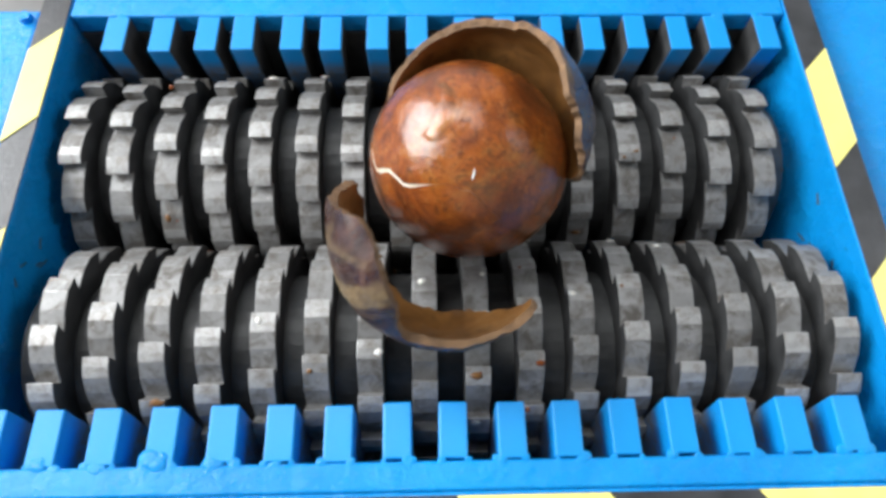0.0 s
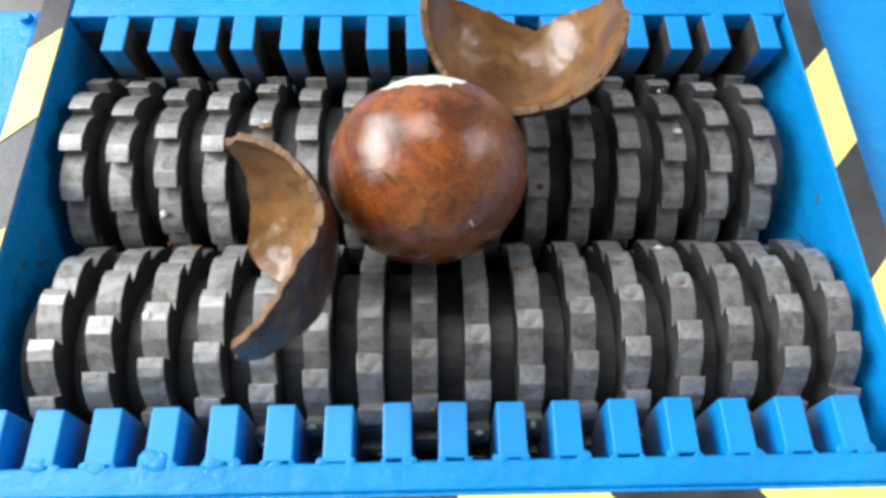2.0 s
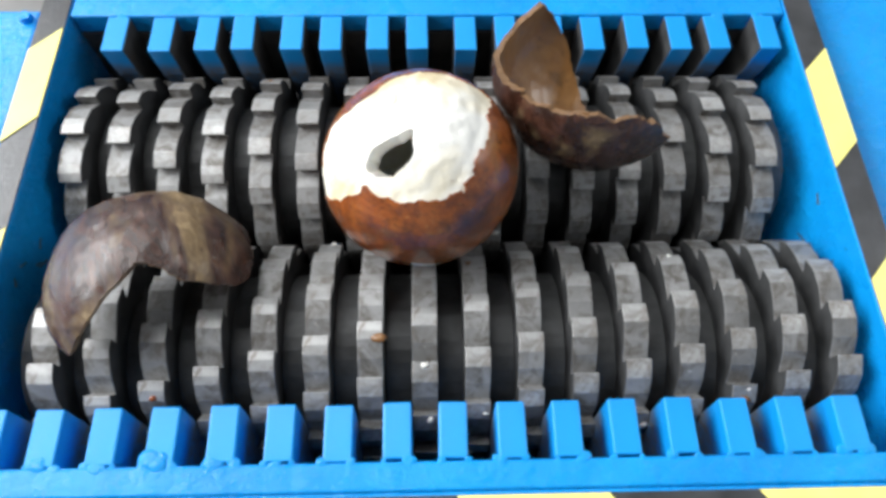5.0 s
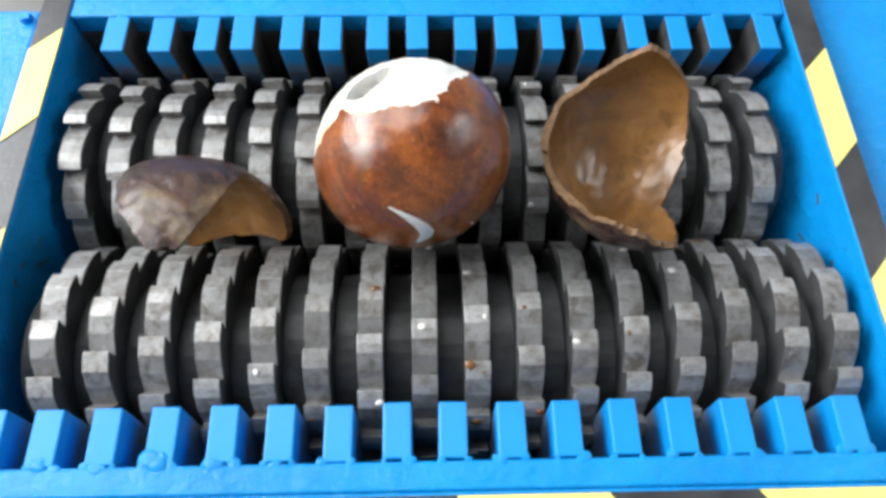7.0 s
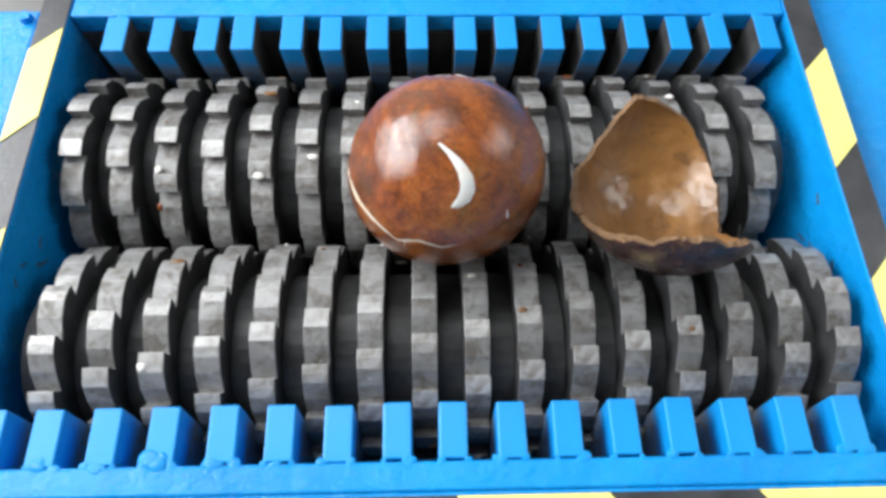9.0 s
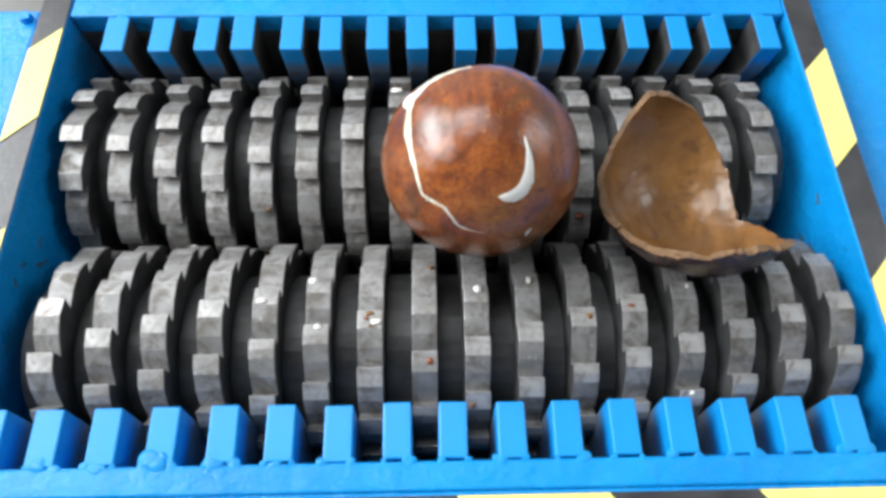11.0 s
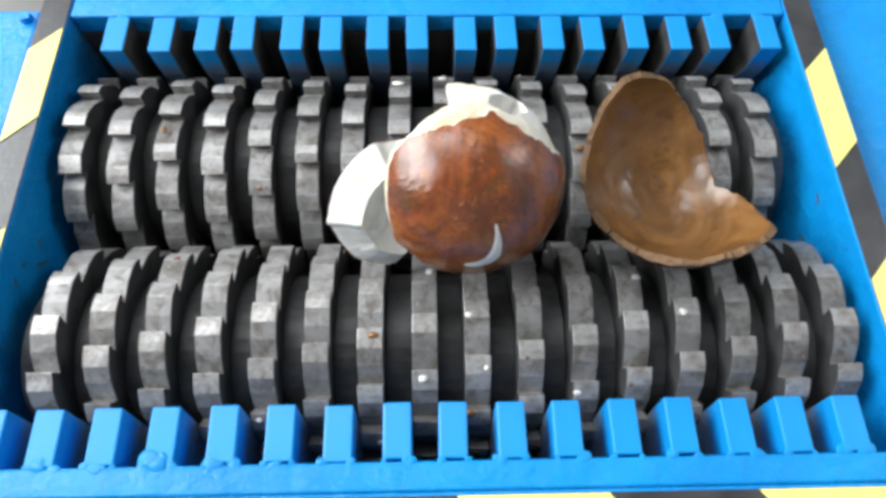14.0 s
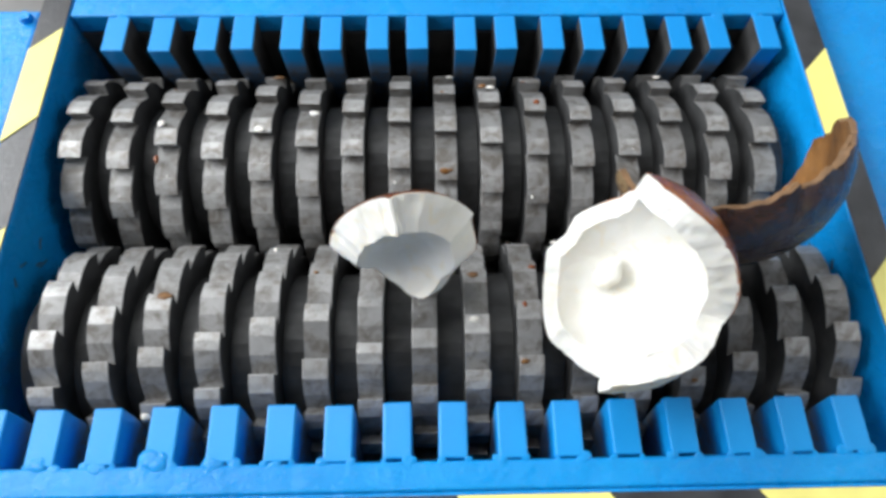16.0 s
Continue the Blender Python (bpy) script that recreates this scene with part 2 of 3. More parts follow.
def housing():
    base = tagged(empty("shredder_housing"), "bright blue painted steel shredder box, open at the top", "shredder")
    w = 0.008
    deep = -0.175
    part("side_wall", boxed((LEFT - w, -0.0405, deep), (LEFT, 0.290, 0.0), 0.0012), PAINT, base)
    part("side_wall", boxed((RIGHT, -0.0405, deep), (RIGHT + w, 0.290, 0.0), 0.0012), PAINT, base)
    part("front_wall", boxed((LEFT + 0.0005, FRONT - 0.012, deep), (RIGHT - 0.0005, FRONT, -0.0155), 0.001), PAINT, base)
    # rear wall: the shade behind the bars is put into its dark colour
    part("rear_wall", boxed((LEFT + 0.0005, BACK, deep), (RIGHT - 0.0005, BACK + 0.012, -0.0155), 0.001), SPACER, base, "dark steel wall with the shade behind the bars in its colour")
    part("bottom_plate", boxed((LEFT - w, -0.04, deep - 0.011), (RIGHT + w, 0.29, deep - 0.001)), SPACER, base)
    part("side_flange", boxed((LEFT - w - 0.012, -0.075, -0.010), (LEFT - w - 0.0005, 0.300, -0.0012), 0.001), PAINT, base)
    part("side_flange", boxed((RIGHT + w + 0.0005, -0.075, -0.010), (RIGHT + w + 0.012, 0.300, -0.0012), 0.001), PAINT, base)
    part("front_flange", boxed((LEFT - w, -0.075, -0.010), (RIGHT + w, -0.0412, -0.0012), 0.001), PAINT, base)
    part("rear_flange", boxed((LEFT - w, 0.2915, -0.010), (RIGHT + w, 0.340, -0.0012), 0.001), PAINT, base)
    part("stand", boxed((LEFT - 0.01, -0.03, -0.90), (RIGHT + 0.01, 0.28, deep - 0.012), 0.003), PAINT, base)
    # scuffs on the inner faces
    rng = random.Random(8)
    for x, side in ((LEFT, 1), (RIGHT, -1)):
        for k in range(7):
            y, zz = rng.uniform(0.055, 0.135), rng.uniform(-0.016, -0.050)
            bm = boxed((-0.0003, -rng.uniform(0.002, 0.007), -0.0005), (0.0003, rng.uniform(0.001, 0.003), 0.0005), 0.0002)
            ob = part("scuff", bm, SPACER, base)
            ob.matrix_basis = pose(x + side * 0.0003, y, zz, rng.uniform(-50, 50))
    # hazard tape round the opening
    z = 0.0004
    tapes = [(boxed((LEFT - TAPE, -0.06, z), (LEFT - 0.0004, 0.298, z + 0.0005)), "y", LEFT - TAPE, (0.172 - 0.0, 0.240), -1),
             (boxed((RIGHT + 0.0004, -0.06, z), (RIGHT + TAPE, 0.298, z + 0.0005)), "y", RIGHT + 0.0004, (0.132, 0.203), 1)]
    for bm, axis, at, (a, b), lean in tapes:
        part("black_tape", bm, BLACK_TAPE, base)
        for k in range(-2, 2):
            a1, b1 = a + k * 0.1415, b + k * 0.1415
            bm = bmesh.new()
            if lean < 0:
                stripe(bm, a1 - 0.018, b1 - 0.018, TAPE - 0.0004, axis, at, z + 0.0006, 0.018)
            else:
                stripe(bm, a1, b1, TAPE - 0.0006, axis, at, z + 0.0006, 0.018)
            if b1 < 0.31 and a1 > -0.06:
                part("yellow_stripe", bm, YELLOW, base)
            else:
                bm.free()
    part("black_tape", boxed((LEFT, -0.066, z), (RIGHT, -0.0432, z + 0.0005)), BLACK_TAPE, base)
    for k in range(-1, 3):
        a = -0.128 + k * 0.1425
        bm = bmesh.new()
        stripe(bm, a + 0.018, a + 0.0895, 0.0225, "x", -0.0659, z + 0.0006, -0.018)
        if a > LEFT - 0.04 and a < RIGHT - 0.08:
            part("yellow_stripe", bm, YELLOW, base)
        else:
            bm.free()
    return base


housing()


def cover(name, lo, hi, tag):
    base = tagged(empty(name), tag, "machine cover")
    part("top_plate", boxed(lo, hi, 0.003), PAINT, base)
    part("skirt", boxed((lo[0] + 0.004, lo[1] + 0.004, -0.90), (hi[0] - 0.004, hi[1] - 0.004, lo[2] - 0.0005), 0.002), PAINT, base)
    return base


west = cover("side_cover", (-0.62, -0.25, -0.016), (LEFT - 0.0205, 0.2605, -0.004), "blue painted steel side cover beside the taped rim")
bm = bmesh.new()
bmesh.ops.create_cone(bm, cap_ends=True, segments=6, radius1=0.0042, radius2=0.0040, depth=0.004, matrix=pose(-0.2565, 0.252, -0.002))
part("bolt_head", bm, PAINT, west)
cover("side_cover", (RIGHT + 0.0205, -0.25, -0.026), (0.66, 0.32, -0.014), "blue painted steel side cover with a glossy sheen")


# ---- combs ----
def weld(bm, at, size, seed):
    rng = random.Random(seed)
    for i in range(3):
        m = pose(at[0] + rng.uniform(-0.5, 0.5) * size, at[1] + rng.uniform(-0.2, 0.4) * size, at[2] - 0.0004) @ Matrix.Diagonal((1.1, 0.9, 0.24, 1))
        bmesh.ops.create_uvsphere(bm, u_segments=10, v_segments=6, radius=size * rng.uniform(0.55, 0.9), matrix=m)


def comb(name, rail, bar, xs, label, welds):
    base = tagged(empty(name), label, "comb")
    part("rail", boxed(*rail, 0.0014), PAINT, base)
    for i, x in enumerate(xs):
        ob = new("comb_bar", bar)
        ob.parent = base
        ob.location = (x + random.uniform(-0.0004, 0.0004), random.uniform(-0.0006, 0.0006), random.uniform(-0.0004, 0.0004))
        ob.rotation_euler = (0, 0, radians(random.uniform(-0.8, 0.8)))
    for i, (x, y, s) in enumerate(welds):
        bm = bmesh.new()
        weld(bm, (x, y, 0.0), s, i)
        part("weld_bead", bm, PAINT, base, smooth=True)
    return base


half = 0.007
front_bar = mesh_of("comb_bar", prism([(FRONT + 0.0006, 0), (0.0, 0), (-0.004, -0.030), (-0.014, -0.075), (FRONT + 0.0006, -0.080)], -half, half, 0.0009), BAR_PAINT)
bm = prism([(BACK - 0.0006, 0), (0.2225, 0), (0.2255, -0.026), (0.238, -0.075), (BACK - 0.0006, -0.080)], -half, half, 0.0009)
# side faces take a dark colour that paints the shade between the bars
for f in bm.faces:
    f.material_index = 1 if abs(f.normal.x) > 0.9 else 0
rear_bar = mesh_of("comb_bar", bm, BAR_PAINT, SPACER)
comb("front_comb", ((LEFT + 0.0006, -0.0412, -0.0145), (RIGHT - 0.0006, FRONT, 0.0)), front_bar,
     [(k - 7.5) * PITCH for k in range(16)], "row of blue painted steel stripper bars welded to a rail",
     [(-0.1835, -0.026, 0.0055), (-0.154, -0.029, 0.0045), (-0.128, -0.026, 0.0065), (-0.099, -0.0275, 0.0055), (-0.072, -0.028, 0.003), (0.2145, -0.0265, 0.0035)]
     + [((k - 7.5) * PITCH + side * 0.0065, -0.0275, 0.0016 + 0.0009 * ((k * 7 + side) % 3)) for k in range(16) for side in (-1, 1)])
comb("rear_comb", ((LEFT + 0.0006, BACK, -0.0145), (RIGHT - 0.0006, 0.2905, 0.0)), rear_bar,
     [(k - 7) * PITCH for k in range(16)], "row of blue steel stripper bars rubbed grey below",
     [(0.1955, 0.249, 0.0042), (0.2235, 0.249, 0.0040), (-0.193, 0.250, 0.0030)])


# ---- cutter shafts ----
TEETH = 14
STEP = 360 / TEETH


def disc_outline(way, R, root):
    """Hooked teeth: a steep leading face, a flat land, then a back that falls to the root. way: +1 turns towards growing angles."""
    pts = []
    for k in range(TEETH):
        a = k * STEP
        # offsets behind the edge between land and back
        for off, r in ((-8.7, R), (-4.3, R + 0.0002), (0.0, R), (8.5, R - 0.38 * (R - root)), (STEP - 8.7 + 1.8, root)):
            pts.append((a + off, r))
    return [(r * math.cos(radians(t)), r * math.sin(radians(t))) for t, r in ((way * p, r) for p, r in pts)]


def shaft_set(name, way, R, root, xs, phases, label, seed):
    rng = random.Random(seed)
    base = tagged(empty(name), label, "cutter shaft")
    outline = disc_outline(way, R, root)
    discs = []
    for v in range(3):
        wob = random.Random(seed * 10 + v)
        pts = [(y + wob.uniform(-0.0004, 0.0004), z + wob.uniform(-0.0004, 0.0004)) for y, z in outline]
        bm = prism(pts, -0.0067, 0.0067, 0.0005)
        for f in bm.faces:
            c = f.calc_center_median()
            # disc sides: greasy steel, with the shade of the gaps put into the colour
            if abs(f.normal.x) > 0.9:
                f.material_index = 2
            # lands: rubbed steel, brightened in colour for the light they catch
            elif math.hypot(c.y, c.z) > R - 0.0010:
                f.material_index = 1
        discs.append(mesh_of("cutter_disc", bm, STEEL, WORN_AND_LIT, SPACER))
    ring = bmesh.new()
    bmesh.ops.create_cone(ring, cap_ends=True, segments=40, radius1=0.047, radius2=0.047, depth=0.0144, matrix=pose(0, 0, 0, 0, 90, 0))
    ring = mesh_of("spacer_ring", ring, SPACER)
    for i, (x, ph) in enumerate(zip(xs, phases)):
        ob = new("cutter_disc", discs[i % 3])
        ob.parent = base
        ob.matrix_basis = pose(x + rng.uniform(-0.0003, 0.0003), 0, 0, ph)
    for x in [xs[0] - PITCH / 2] + [v + PITCH / 2 for v in xs]:
        if LEFT + 0.008 < x < RIGHT - 0.008:
            ob = new("spacer_ring", ring)
            ob.parent = base
            ob.matrix_basis = pose(x, 0, 0, rng.uniform(0, 360))
    for i in range(48):
        # crumbs of nut and shell that cling to the teeth
        k = rng.choice((4, 5, 6, 7, 8, 8, 9, 9, 10, 11, 12, 2, 13))
        t = phases[k] + rng.randrange(TEETH) * STEP - rng.uniform(0.5, 7.5)
        bm = bmesh.new()
        s = rng.uniform(0.0006, 0.0024)
        bmesh.ops.create_icosphere(bm, subdivisions=2, radius=s)
        stretch = rng.uniform(0.6, 1.9)
        for v in bm.verts:
            v.co *= 1 + 0.5 * noise.noise(v.co * 700 + Vector((i * 3.3, k, 0)))
            v.co.z *= 0.45
            v.co.x *= stretch
        ob = part("crumb", bm, FLESH if rng.random() < 0.45 else SHELL_IN if rng.random() < 0.6 else SKIN, base, "", True)
        a = radians(way * t)
        ob.matrix_basis = Matrix.Translation((xs[k] + rng.uniform(-0.005, 0.005), (R + 0.0003) * math.cos(a), (R + 0.0003) * math.sin(a))) @ pose(0, 0, 0, way * t - 90)
    bm = bmesh.new()
    bmesh.ops.create_cone(bm, cap_ends=True, segments=6, radius1=0.030, radius2=0.030, depth=RIGHT - LEFT - 0.001, matrix=pose((LEFT + RIGHT) / 2, 0, 0, 0, 90, 0))
    part("hexagonal_shaft", bm, SPACER, base)
    return base


front_x = [k * PITCH for k in range(-7, 9)]
front_phase = [16.5 - 6.43 * k for k in range(-7, 9)]
front_phase[0] += 4.5
front_shaft = shaft_set("front_cutter_shaft", 1, 0.0660, 0.0588, front_x, front_phase, "toothed grey steel cutter discs turning on a shaft", 3)
rear_x = [(k + 0.5) * PITCH for k in range(-8, 8)]
rear_phase = [20.2, 0.2, 13.9, 21.4, 7.0, 15.5, 20.4, 1.1, 7.5, 14.0, 20.4, 1.1, 21.3, 2.0, 8.5, 14.9]
rear_shaft = shaft_set("rear_cutter_shaft", -1, 0.0670, 0.0600, rear_x, [p - 8.7 for p in rear_phase], "toothed grey steel cutter discs turning the other way", 5)


# ---- coconut ----
NUT = 0.0518
CAP = Vector((-0.30, 0.93, 0.20)).normalized()


def rough(p, scale, seed, octaves=4):
    return noise.fractal(p * scale + Vector((seed * 3.1, seed * 1.7, seed * 5.3)), 0.8, 2.0, octaves)


def largest_patch(faces):
    """The largest connected set of the faces."""
    root = {}

    def find(i):
        while root.setdefault(i, i) != i:
            root[i] = root[root[i]]
            i = root[i]
        return i

    for a, b, c in faces:
        root[find(a)] = find(b)
        root[find(b)] = find(c)
    size = {}
    for f in faces:
        size[find(f[0])] = size.get(find(f[0]), 0) + 1
    best = max(size, key=size.get)
    return [f for f in faces if find(f[0]) == best]


def sphere_piece(keep, outer, inner, fine=6):
    """The part of a hollow ball where keep(direction) > 0, between the radii outer and inner, cut cleanly along keep = 0.
    Returns a bmesh: outside faces have material 0, the inside 1, the broken edge 2."""
    ball = bmesh.new()
    bmesh.ops.create_icosphere(ball, subdivisions=fine, radius=1)
    ball.verts.ensure_lookup_table()
    dirs = [v.co.normalized() for v in ball.verts]
    val = [keep(d) for d in dirs]
    faces = [[v.index for v in f.verts] for f in ball.faces]
    ball.free()
    cuts = {}

    def cut(a, b):
        key = (min(a, b), max(a, b))
        if key not in cuts:
            t = val[a] / (val[a] - val[b])
            cuts[key] = len(dirs)
            dirs.append(dirs[a].lerp(dirs[b], min(0.97, max(0.03, t))).normalized())
        return cuts[key]

    kept = []
    for f in faces:
        good = [val[i] > 0 for i in f]
        if all(good):
            kept.append(tuple(f))
        elif any(good):
            ring = []
            for i in range(3):
                a, b = f[i], f[(i + 1) % 3]
                if val[a] > 0:
                    ring.append(a)
                if (val[a] > 0) != (val[b] > 0):
                    ring.append(cut(a, b))
            for i in range(1, len(ring) - 1):
                kept.append((ring[0], ring[i], ring[i + 1]))
    kept = largest_patch(kept)
    edges = {(f[i], f[(i + 1) % 3]) for f in kept for i in range(3)}
    rim = [(a, b) for a, b in edges if (b, a) not in edges]
    rim.sort()
    on_rim = sorted({i for e in rim for i in e})
    used = sorted({i for f in kept for i in f})
    bm = bmesh.new()
    top = {i: bm.verts.new(dirs[i] * outer(dirs[i])) for i in used}
    low = {i: bm.verts.new(dirs[i] * inner(dirs[i])) for i in used}
    for f in kept:
        bm.faces.new([top[i] for i in f]).material_index = 0
        bm.faces.new([low[i] for i in f[::-1]]).material_index = 1
    # the broken edge: uneven rows between outside and inside
    rows = [top]
    for k in (1, 2, 3, 4, 5):
        rows.append({})
        for i in on_rim:
            thick = (top[i].co - low[i].co).length
            at = top[i].co.lerp(low[i].co, k / 6)
            push = Vector((rough(at, 160, 21, 3), rough(at, 160, 31, 3), rough(at, 160, 41, 3)))
            rows[k][i] = bm.verts.new(at + push * min(thick, 0.014) * 0.07)
    rows.append(low)
    for r0, r1 in zip(rows, rows[1:]):
        for a, b in rim:
            bm.faces.new((r0[b], r0[a], r1[a], r1[b])).material_index = 2
    for e in bm.edges:
        e.smooth = len({f.material_index for f in e.link_faces}) < 2
    for f in bm.faces:
        f.smooth = True
    return bm


def outline(pole, reach):
    """A rule that is above 0 inside an outline round a pole: its angular reach at even steps about the pole."""
    up = Vector(pole).normalized()
    east = Vector((0, 1, 0)).cross(up).normalized()
    north = up.cross(east)
    n = len(reach)

    def rule(p):
        at = math.atan2(p.dot(north), p.dot(east)) / (2 * math.pi) * n
        i = math.floor(at)
        f = at - i
        return reach[i % n] * (1 - f) + reach[(i + 1) % n] * f - math.acos(max(-1.0, min(1.0, p.dot(up))))

    return rule


def squash(p):
    return 1 - 0.055 * CAP.dot(p) ** 2


SLIT = ((-0.47, 0.585, 0.66), (-0.36, 0.65, 0.67), (-0.22, 0.74, 0.63), (-0.09, 0.865, 0.49))
SLIT_WIDTH = (0.08, 0.175, 0.15, 0.03)


def slit(p):
    """Above 0 in the hole in the torn side of the nut and in the crack that runs on from it."""
    best = -9.0
    for i in range(len(SLIT) - 1):
        a, b = Vector(SLIT[i]), Vector(SLIT[i + 1])
        t = max(0.0, min(1.0, (p - a).dot(b - a) / (b - a).length_squared))
        best = max(best, SLIT_WIDTH[i] * (1 - t) + SLIT_WIDTH[i + 1] * t - (p - a.lerp(b, t)).length)
    return best + 0.008 * rough(p, 9, 9, 2)


def skin_radius(p):
    return NUT * squash(p) + 0.0004 * rough(p, 3, 5)


LARGE_OUTLINE = outline((0, 0, 1), (1.91, 1.74, 1.33, 0.92, 0.66, 0.60, 0.78, 1.12, 1.47, 1.65, 1.60, 1.36, 1.09, 1.19, 1.26, 1.44, 1.49, 1.52, 1.57, 1.66, 1.55, 1.60, 1.51, 1.42, 1.44, 1.59, 1.77, 1.89))
BARE_OUTLINE = outline((-0.30, 0.93, 0.20), (1.11, 1.05, 0.99, 1.04, 1.00, 1.09, 1.20, 0.96, 0.86, 0.69, 0.57, 0.51, 0.41, 0.36, 0.34, 0.25, 0.33, 0.81, 1.29, 1.38, 1.26, 1.11, 0.95, 0.79, 0.87, 0.96, 1.00, 1.06))
SMALL_OUTLINE = outline((-0.786, -0.352, -0.509), (0.65, 0.59, 0.59, 0.67, 0.76, 0.79, 0.83, 0.99, 1.11, 1.06, 0.92, 0.86, 0.81, 0.78, 0.86, 0.93, 0.90, 0.86, 0.83, 0.80, 0.76, 0.77, 0.89, 1.04, 1.03, 0.97, 0.89, 0.77))


def break_line(p):
    """Above 0 on the side of the large half."""
    return LARGE_OUTLINE(p) + 0.009 * rough(p, 5, 1, 2) + 0.003 * rough(p, 18, 2, 2)


def split(p):
    return min(break_line(p), -slit(p))


def bare(p):
    """Above 0 where the brown skin is torn off."""
    return BARE_OUTLINE(p) + 0.05 * rough(p, 6, 4) + 0.03 * rough(p, 16, 6)


def seam(p):
    """Half the width of the pale crack; it narrows to nothing past its tip."""
    turn = math.degrees(math.atan2(p.y, p.x))
    open_part = max(0.0, min(1.0, (-72 - turn) / 14)) if turn < 0 else max(0.0, min(1.0, (turn - 110) / 20))
    wide = 0.032 * max(0.0, min(1.0, (abs(turn) - 115) / 35))
    return 0.001 + open_part * (0.018 + wide + 0.012 * rough(p, 6, 2))


def nut_half(name, keep, covered, label, wall=0.0125):
    base = tagged(empty(name), label, "coconut")

    def outer(p):
        low = 0.0009 * max(0.0, min(1.0, bare(p) * 12))
        return (NUT - 0.0006 - low) * squash(p) + (0.0006 * rough(p, 9, 8) if low else 0)

    flesh = sphere_piece(keep, outer, lambda p: (NUT - wall) * squash(p) + 0.0006 * rough(p, 5, 9))
    ob = part("flesh", flesh, (SCRAPED, FLESH, FLESH), base, "white coconut flesh", smooth=False)
    skin = sphere_piece(lambda p: min(covered(p), -bare(p)),
                        skin_radius, lambda p: (NUT - 0.0013) * squash(p))
    ob = part("skin", skin, (SKIN, SKIN, SKIN), base, "glossy reddish brown skin")
    return base


def broken_side(p):
    return SMALL_OUTLINE(p) + 0.018 * rough(p, 6, 12, 3)


def small_keep(p):
    return min(-break_line(p) - 0.002, broken_side(p))


def rest_keep(p):
    return min(-break_line(p) - 0.002, -broken_side(p) - 0.006, -slit(p))


large_half = nut_half("coconut_half", split, lambda p: split(p) - seam(p), "large half of a shelled coconut, brown skin, white inside")
small_half = nut_half("coconut_half", small_keep, lambda p: min(-break_line(p) - 0.002 - seam(p), broken_side(p) - 0.002), "smaller broken coconut half with thick white flesh", 0.0185)
rest_piece = nut_half("coconut_piece", rest_keep, lambda p: min(-break_line(p) - 0.002 - seam(p), -broken_side(p) - 0.004, -slit(p)), "third broken piece of the coconut, drawn down between the cutters")


def patch(points, widths, lift, thick):
    """A narrow curved sliver that lies on the nut along the directions given."""
    n = 14
    bm = bmesh.new()
    rows = []
    pts = [Vector(p).normalized() for p in points]
    for i in range(n + 1):
        t = i / n
        a, b, c = pts
        p = (a * (1 - t) ** 2 + b * 2 * t * (1 - t) + c * t * t).normalized()
        q = (a * (1 - t - 0.02) ** 2 + b * 2 * (t + 0.02) * (0.98 - t) + c * (t + 0.02) ** 2).normalized()
        side = p.cross(q - p).normalized()
        w = widths[0] * math.sin(math.pi * min(1, max(0.03, t))) ** 0.6 * (0.55 + widths[1] * t)
        row = []
        for k in (-1, -0.45, 0.45, 1):
            d = (p * NUT + side * w * k * (1 + 0.15 * rough(p, 20, k + 2))).normalized()
            up = lift if abs(k) < 1 else lift - thick
            row.append(bm.verts.new(d * (skin_radius(d) + up)))
        rows.append(row)
    for r0, r1 in zip(rows, rows[1:]):
        for k in range(3):
            bm.faces.new((r0[k], r0[k + 1], r1[k + 1], r1[k]))
    bmesh.ops.recalc_face_normals(bm, faces=bm.faces)
    return bm


GOUGE = ((-0.132, -0.497, 0.857), (0.36, -0.76, 0.62), (0.036, -0.888, 0.458))
part("gouge", patch(GOUGE, (0.0050, 0.80), 0.0003, 0.0006), FLESH, large_half, "white gouge through the skin", True)
part("scratch", patch(((0.575, -0.735, 0.34), (0.592, -0.75, 0.29), (0.60, -0.765, 0.24)), (0.0009, 0.4), 0.0004, 0.0006), FLESH, large_half, "pale scratch", True)

flake = tagged(empty("skin_flake"), "glossy reddish brown flake of coconut skin", "coconut skin")
part("flake", patch(GOUGE, (0.0070, 0.80), 0.0005, 0.0008), SKIN, flake, "", True)


# a loose chip of flesh that sticks inside the large half
bm = bmesh.new()
bmesh.ops.create_icosphere(bm, subdivisions=3, radius=0.0085)
for v in bm.verts:
    v.co = Vector((v.co.x, v.co.y * 0.8, v.co.z * 0.6)) * (1 + 0.25 * rough(v.co * 90, 1, 3))
bmesh.ops.transform(bm, matrix=Matrix.Translation(Vector((-0.30, -0.76, 0.57)).normalized() * (NUT - 0.0165)), verts=bm.verts)
part("chip", bm, FLESH, large_half, "", True)


# ---- broken shell pieces ----
SHELL = 0.0552


def shell_piece(name, keep, label, seed):
    base = tagged(empty(name), label, "coconut shell")
    outside = lambda p: SHELL + 0.0011 * rough(p, 2.5, seed) + 0.0003 * rough(p, 14, seed)
    middle = lambda p: SHELL - 0.0017 + 0.0009 * rough(p, 3, seed + 1)
    inside = lambda p: SHELL - 0.0036 + 0.0009 * rough(p, 3, seed + 1)
    part("husk", sphere_piece(keep, outside, middle), (SHELL_OUT, SHELL_OUT, SHELL_EDGE), base, "dark fibrous outside")
    part("inner_wall", sphere_piece(lambda p: keep(p) + 0.012 * rough(p, 8, seed + 4), lambda p: middle(p) - 0.00005, inside), (SHELL_IN, SHELL_IN, SHELL_EDGE), base, "smooth tan inside")
    return base


